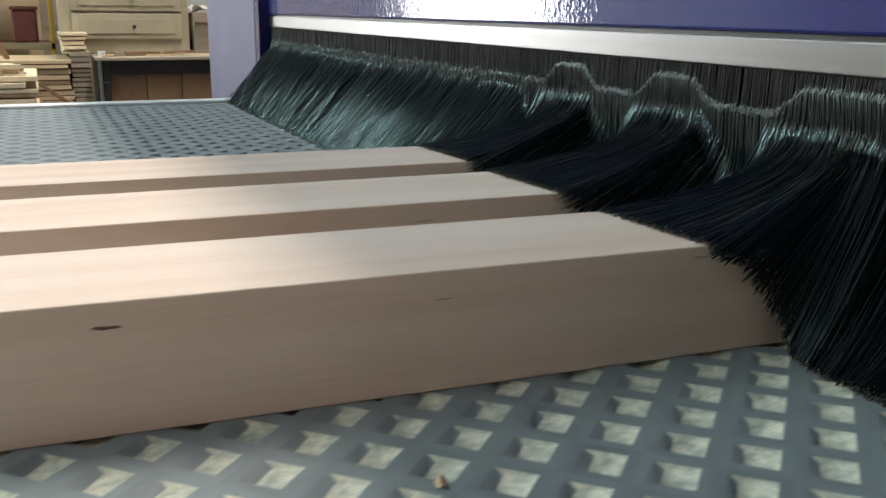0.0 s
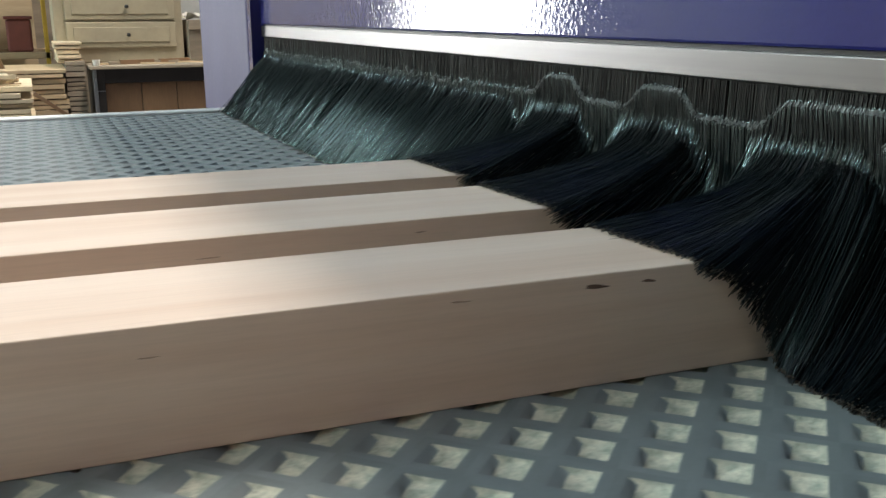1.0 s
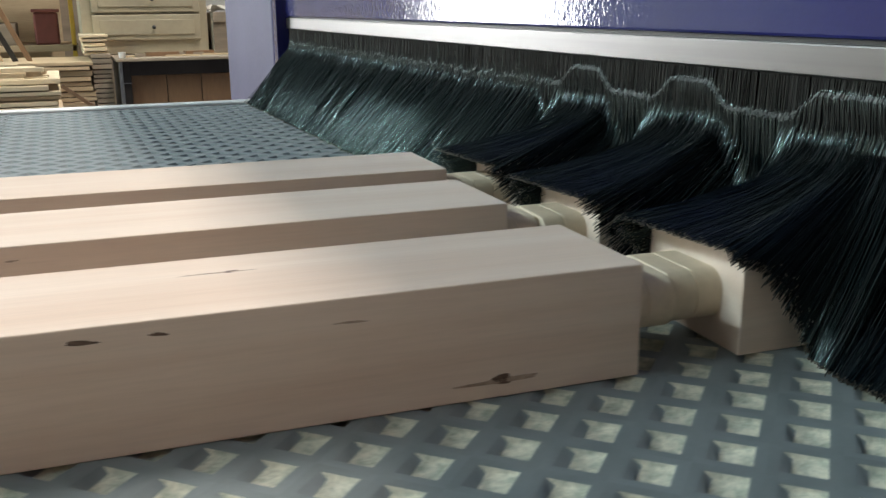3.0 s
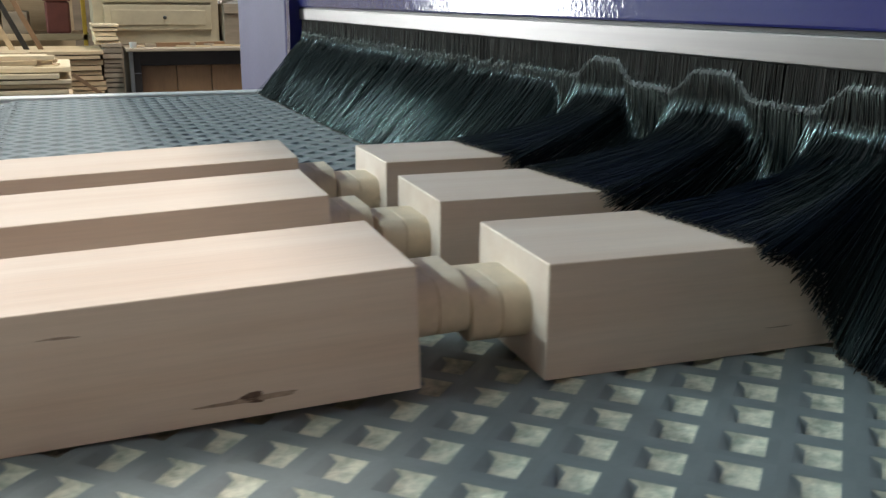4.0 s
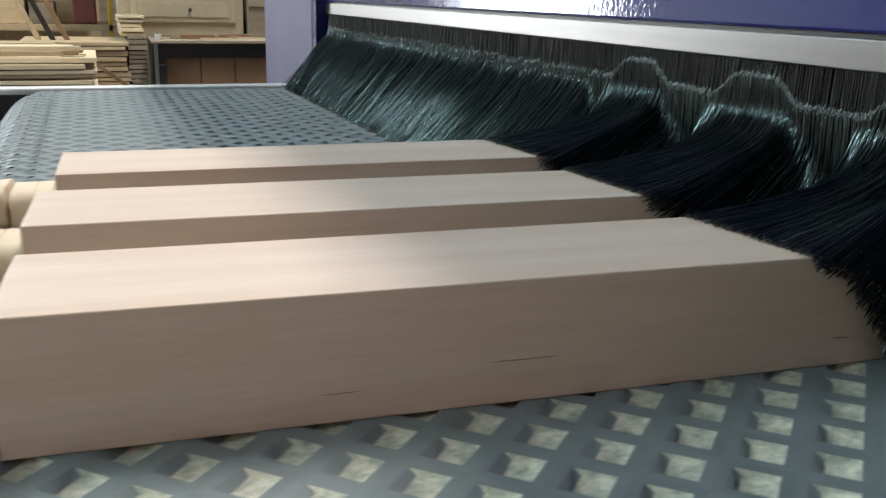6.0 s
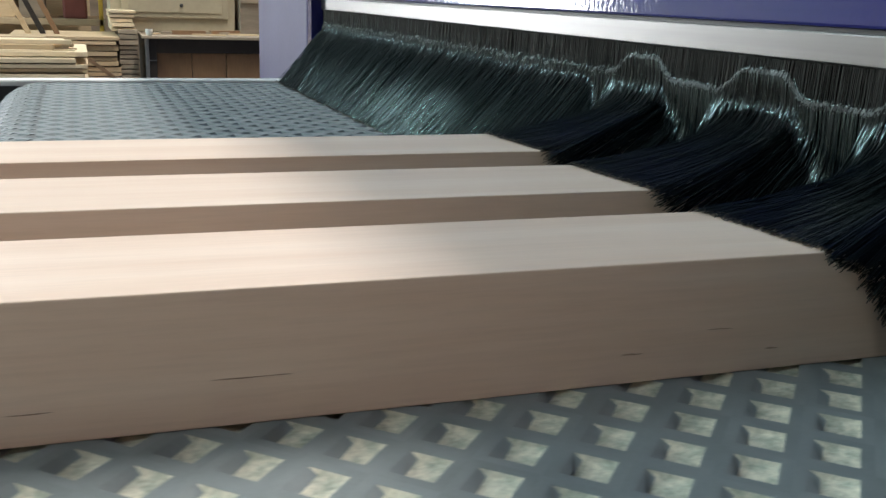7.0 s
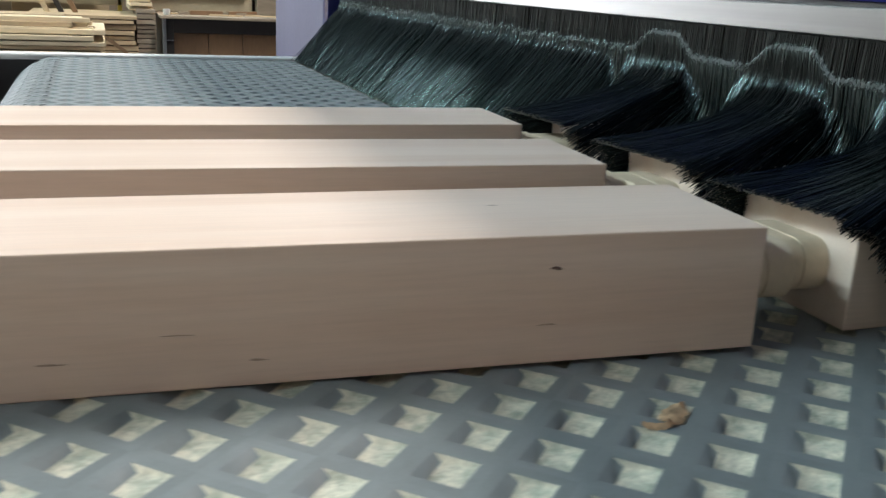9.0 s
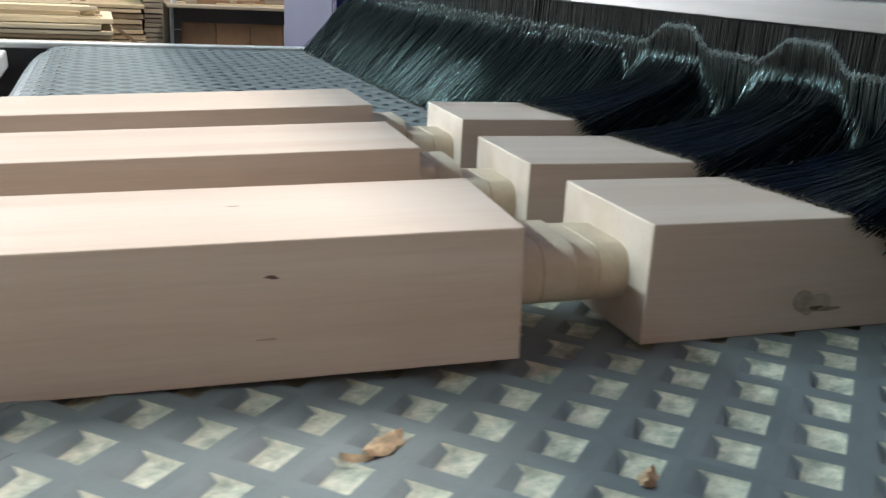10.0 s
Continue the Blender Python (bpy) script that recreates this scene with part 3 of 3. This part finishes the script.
brush = thing("brush_curtain", "black nylon bristle curtain hanging from the machine rail", "brush curtain", at=pose(0, 0, RAIL_LOW))
TUFTS = []
edges = [-0.36 + 0.02 * k for k in range(79)] + [1.203]
for i, (a, b) in enumerate(zip(edges, edges[1:])):
    if b - a < 0.004:
        continue
    density = 25000 if b < 0.1 else 18000 if b < 0.45 else 7000
    ob = new("bristle_tuft", bristle_mesh(a, b, int(density * (b - a)), 100 + i))
    ob.parent = brush
    ob.location = (0, (a + b) / 2, 0)
    TUFTS.append((ob, a, b))
# black strip added behind the bristles so no light shows between them
part("bristle_holder", box(0.0165, 0.022, -0.46, 1.203, -0.035, -0.0006), BLACK, brush)

# ---- behind the machine: timber store ----
store_floor = FLOOR_Z


def board_stack(x0, x1, y0, y1, z0, z1, thick, mat, label, seed, gap=0.004, ragged=0.02):
    """A stack of boards, each a part, with uneven ends."""
    rnd = random.Random(seed)
    ob = thing("board_stack", label, "timber stack", "timber stacks")
    z = z0
    while z < z1:
        th = thick * rnd.uniform(0.85, 1.15)
        ex, ey = rnd.uniform(-ragged, ragged), rnd.uniform(-ragged, ragged)
        part("board", box(x0 + ex, x1 + rnd.uniform(-ragged, ragged), y0 + ey, y1, z, z + th - gap, 0.0015), mat, ob)
        z += th
    return ob


board_stack(-1.5, -0.365, 3.0, 3.45, FLOOR_Z, -0.088, 0.018, PALEBOARD, "stack of pale planed boards with uneven ends", 1)
board_stack(-1.7, -0.47, 3.52, 3.68, FLOOR_Z, -0.052, 0.025, BOARD, "long stack of tan boards against the store", 4)
board_stack(-0.62, -0.218, 3.74, 4.2, FLOOR_Z, -0.060, 0.021, BOARD, "tall stack of tan sawn boards", 2, ragged=0.012)
board_stack(-0.214, -0.142, 3.76, 4.2, FLOOR_Z, -0.045, 0.020, GREYBOARD, "narrow stack of weathered boards", 3, ragged=0.004)
board_stack(-0.245, -0.150, 3.80, 4.1, -0.040, 0.035, 0.017, PALEBOARD, "small bundle of pale offcuts lying on the stacks", 5, ragged=0.008)

bundle = thing("stick_bundle", "loose pile of pale thin sticks on the board stack", "stick bundle")
rnd = random.Random(21)
for row in range(3):
    for k in range(9 - 2 * row):
        y = 3.02 + 0.012 * row + 0.026 * k
        end = -0.395 + rnd.uniform(-0.05, 0.012)
        bm = box(end - 0.9, end, y, y + rnd.uniform(0.017, 0.023), 0, rnd.uniform(0.012, 0.016), 0.0015)
        stick = part("stick", bm, (PALEBOARD, PALEBOARD, BOARD)[rnd.randrange(3)], bundle)
        stick.matrix_local = pose(0, 0, -0.0845 + 0.0155 * row, 0, 0, rnd.uniform(-0.6, 0.6))

cabinet = thing("workbench_cabinet", "low dark-framed bench cabinet with brown veneer doors", "cabinet")
part("top", box(-0.130, 0.95, 3.66, 4.45, -0.062, -0.050, 0.002), GREYBOARD, cabinet)
part("apron", box(-0.104, 0.93, 3.70, 3.73, -0.120, -0.062), DARKPAINT, cabinet)
part("carcass", box(-0.10, 0.93, 3.745, 4.42, FLOOR_Z + 0.05, -0.064), DARKPAINT, cabinet)
part("stile", box(-0.103, -0.074, 3.695, 3.74, FLOOR_Z, -0.062, 0.002), DARKPAINT, cabinet)
part("edge_strip", box(-0.118, -0.104, 3.685, 3.735, FLOOR_Z, -0.062, 0.002), STEEL, cabinet, "pale metal edge strip")
part("cross_bar", box(-0.103, -0.074, 3.688, 3.696, -0.152, -0.149), STEEL, cabinet)
for k in range(5):
    dx = -0.072 + k * 0.142
    part("door", box(dx, dx + 0.139, 3.722, 3.744, FLOOR_Z + 0.08, -0.122, 0.002), WALNUT, cabinet)

dresser = thing("dresser", "cream painted dresser with panelled drawers and dark knobs", "dresser")
part("carcass", box(-0.235, 0.295, 4.0, 4.40, -0.049, 0.80, 0.004), CREAM, dresser)
for k in range(4):
    z = 0.012 + k * 0.118
    drawer = part("drawer", box(-0.19, 0.262, 3.985, 4.005, z, z + 0.108, 0.003), CREAM, dresser)
    part("panel", box(-0.162, 0.234, 3.980, 3.986, z + 0.022, z + 0.086, 0.002), CREAM, drawer)
    bm = bmesh.new()
    bmesh.ops.create_uvsphere(bm, u_segments=16, v_segments=10, radius=0.0085, matrix=pose(0.060, 3.968, z + 0.054))
    bmesh.ops.create_cone(bm, cap_ends=True, segments=12, radius1=0.004, radius2=0.004, depth=0.014, matrix=pose(0.060, 3.975, z + 0.054, 90, 0, 0))
    part("knob", bm, BLACK, drawer, smooth=40)

carton = thing("carton", "brown cardboard carton standing on the cabinet", "carton")
part("body", box(0.310, 0.62, 3.95, 4.30, -0.049, 0.125, 0.003), GREYBOARD, carton)
part("flap", box(0.312, 0.618, 3.94, 3.952, 0.085, 0.127, 0.001), GREYBOARD, carton)
sheet = thing("wrapping_sheet", "crumpled white wrapping sheet over the carton", "sheet")
bm = bmesh.new()
bmesh.ops.create_grid(bm, x_segments=18, y_segments=14, size=1.0)
rnd = random.Random(5)
for v in bm.verts:
    v.co = Vector((0.44 + v.co.x * 0.13, 4.08 + v.co.y * 0.12, 0.135 + 0.03 * noise.noise(v.co * 2.3) + 0.012 * noise.noise(v.co * 6.0) + 0.012))
bmesh.ops.solidify(bm, geom=bm.faces[:], thickness=0.002)
part("cloth", bm, PAPER, sheet, smooth=60)

# offcuts, a cup and loose strips on the cabinet and stacks
rnd = random.Random(11)
for k in range(7):
    strip = thing("offcut", "thin wooden offcut lying on the cabinet top", "offcut", "offcuts on the cabinet",
                  at=pose(-0.03 + 0.055 * k + rnd.uniform(-0.02, 0.02), 3.80 + rnd.uniform(-0.05, 0.05), -0.0498, 0, 0, rnd.uniform(-25, 25)))
    part("strip", box(-0.07, 0.07, -0.012, 0.012, 0, 0.006 + 0.006 * (k % 3), 0.001), (BOARD, GREYBOARD, WALNUT)[k % 3], strip)
cup = thing("cup", "small white cup on the cabinet top", "cup", at=pose(-0.10, 3.70, -0.0495))
bm = bmesh.new()
prof = ((0.0, 0.0), (0.010, 0.0), (0.013, 0.004), (0.015, 0.024), (0.0135, 0.024), (0.012, 0.005), (0.0, 0.004))
rings = [[bm.verts.new((r * math.cos(2 * math.pi * j / 20), r * math.sin(2 * math.pi * j / 20), z)) for j in range(20)] if r else [bm.verts.new((0, 0, z))] for r, z in prof]
for p, q in zip(rings, rings[1:]):
    for j in range(20):
        n = (j + 1) % 20
        if len(p) == 1:
            bm.faces.new((p[0], q[n], q[j]))
        elif len(q) == 1:
            bm.faces.new((p[j], p[n], q[0]))
        else:
            bm.faces.new((p[j], p[n], q[n], q[j]))
part("body", bm, WHITE, cup, smooth=40)

frame_lean = thing("leaning_frame", "dark wooden frame leaning over the board stacks", "frame", at=pose(-0.44, 3.90, -0.060, 0, -24, 0))
for k in range(3):
    part("bar", box(-0.02 - 0.05 * k, 0.0 - 0.05 * k, 0, 0.03, 0, 0.62, 0.002), (WALNUT, DARKPAINT, BOARD)[k], frame_lean)
part("bar", box(-0.12, 0.0, 0.002, 0.028, 0.60, 0.62, 0.002), WALNUT, frame_lean)

crate = thing("crate", "red plastic crate standing behind the stacks", "crate")
part("body", box(-0.43, -0.32, 4.55, 4.85, -0.02, 0.13, 0.01), RED, crate)
part("rim", box(-0.437, -0.313, 4.543, 4.857, 0.13, 0.145, 0.004), RED, crate)
post = thing("rack_post", "yellow painted rack upright with a shelf", "rack")
part("upright", box(-0.27, -0.25, 4.5, 4.53, FLOOR_Z, 1.1, 0.002), YELLOW, post)
part("shelf", box(-1.4, -0.24, 4.5, 5.0, -0.05, -0.02, 0.002), BOARD, post)
part("upright", box(-1.4, -1.38, 4.5, 4.53, FLOOR_Z, 1.1, 0.002), YELLOW, post)
part("shelf", box(-1.4, -0.24, 4.5, 5.0, 0.30, 0.33, 0.002), BOARD, post)
for k in range(6):
    x = -0.62 - 0.13 * k
    pack = thing("panel_pack", "pale wrapped pack of panels on the rack shelf", "pack", "packs on the rack")
    part("pack", box(x, x + 0.11, 4.56, 4.95, -0.02, 0.08 + 0.04 * (k % 3), 0.004), (GREYBOARD, BOARD, CREAM)[k % 3], pack)

for k, (sx0, sx1, sh, mat) in enumerate(((-1.9, -0.78, 1.15, GREYBOARD), (-0.80, -0.30, 0.95, BOARD), (-0.34, 0.20, 1.2, GREYBOARD))):
    ply = thing("plywood_sheet", "dull brown plywood sheet leaning on the rack's back", "plywood sheet", "sheets behind the rack",
                at=pose((sx0 + sx1) / 2, 5.06 + 0.03 * k, FLOOR_Z, -3, 0, 0))
    part("sheet", box((sx0 - sx1) / 2, (sx1 - sx0) / 2, 0, 0.015, 0, sh - FLOOR_Z, 0.002), mat, ply)
prop = thing("loose_stick", "brown stick leaning against the pale board stack", "stick", at=pose(-0.345, 2.975, -0.095, 0, 128, 0))
part("stick", box(-0.006, 0.006, -0.008, 0.008, 0, 0.22, 0.001), WALNUT, prop)

# ---- movement ----
def motions():
    times = [k * 0.5 for k in range(21)]
    for key, ob in WOOD.items():
        steps = times if key[0] == "third" else sorted(set(times + [2.6, 2.8, 2.9, 4.6, 4.7, 4.8, 4.9, 5.1, 5.2, 5.3, 5.7, 3.1, 3.2, 3.3, 3.4, 8.7, 8.8, 8.9, 9.1, 9.2, 9.3, 9.4, 9.6, 9.7, 9.8, 9.9]))
        walk(ob, [(t, rail_pose(*key, t)) for t in steps])
    # the bristles over the rails follow the wood as it drifts across the belt
    when = (0, 2.5, 3.4, 4.5, 5.5, 7.0, 8.5, 9.3, 10)
    drift = ((0.0153, 0.0061, 0.0007, -0.0060, -0.0121, -0.0195, -0.0212, -0.0228, -0.0244),
             (0.0218, 0.0108, 0.0061, 0.0003, -0.0050, -0.0135, -0.0265, -0.0312, -0.0342),
             (0.0131, 0.0060, 0.0027, -0.0013, -0.0049, -0.0110, -0.0178, -0.0216, -0.0248))
    for ob, a, b in TUFTS:
        y = (a + b) / 2
        share = 1 - ease((y - 0.32) / 0.25)
        if share <= 0:
            continue
        u = min(1.999, max(0.0, (y - LANES[0]) / (LANES[1] - LANES[0]) if y < LANES[1] else 1 + (y - LANES[1]) / (LANES[2] - LANES[1])))
        k, v = int(u), ease(u - int(u))
        rows = []
        for j, t in enumerate(when):
            d = share * (drift[k][j] * (1 - v) + drift[k + 1][j] * v)
            rows.append((t, pose(0, y + 0.85 * d, 0, 0, 0, -math.degrees(0.15 * d / 0.103))))
        walk(ob, rows)
    for ob, x, y, a in CHIPS:
        walk(ob, [(t, pose(x - SPEED * t, y, -0.001, 0, 0, a)) for t in (0.0, 2.5, 5.0, 7.5, 10.0)])
    for ob, s0 in STRIPS:
        rows = []
        for k in range(101):
            t = k * 0.1
            s = s0 - SPEED * t
            bent = s < BELT_END + 0.03
            if k % 10 == 0 or bent:
                rows.append((t, belt_pose(s)))
        walk(ob, rows)


motions()
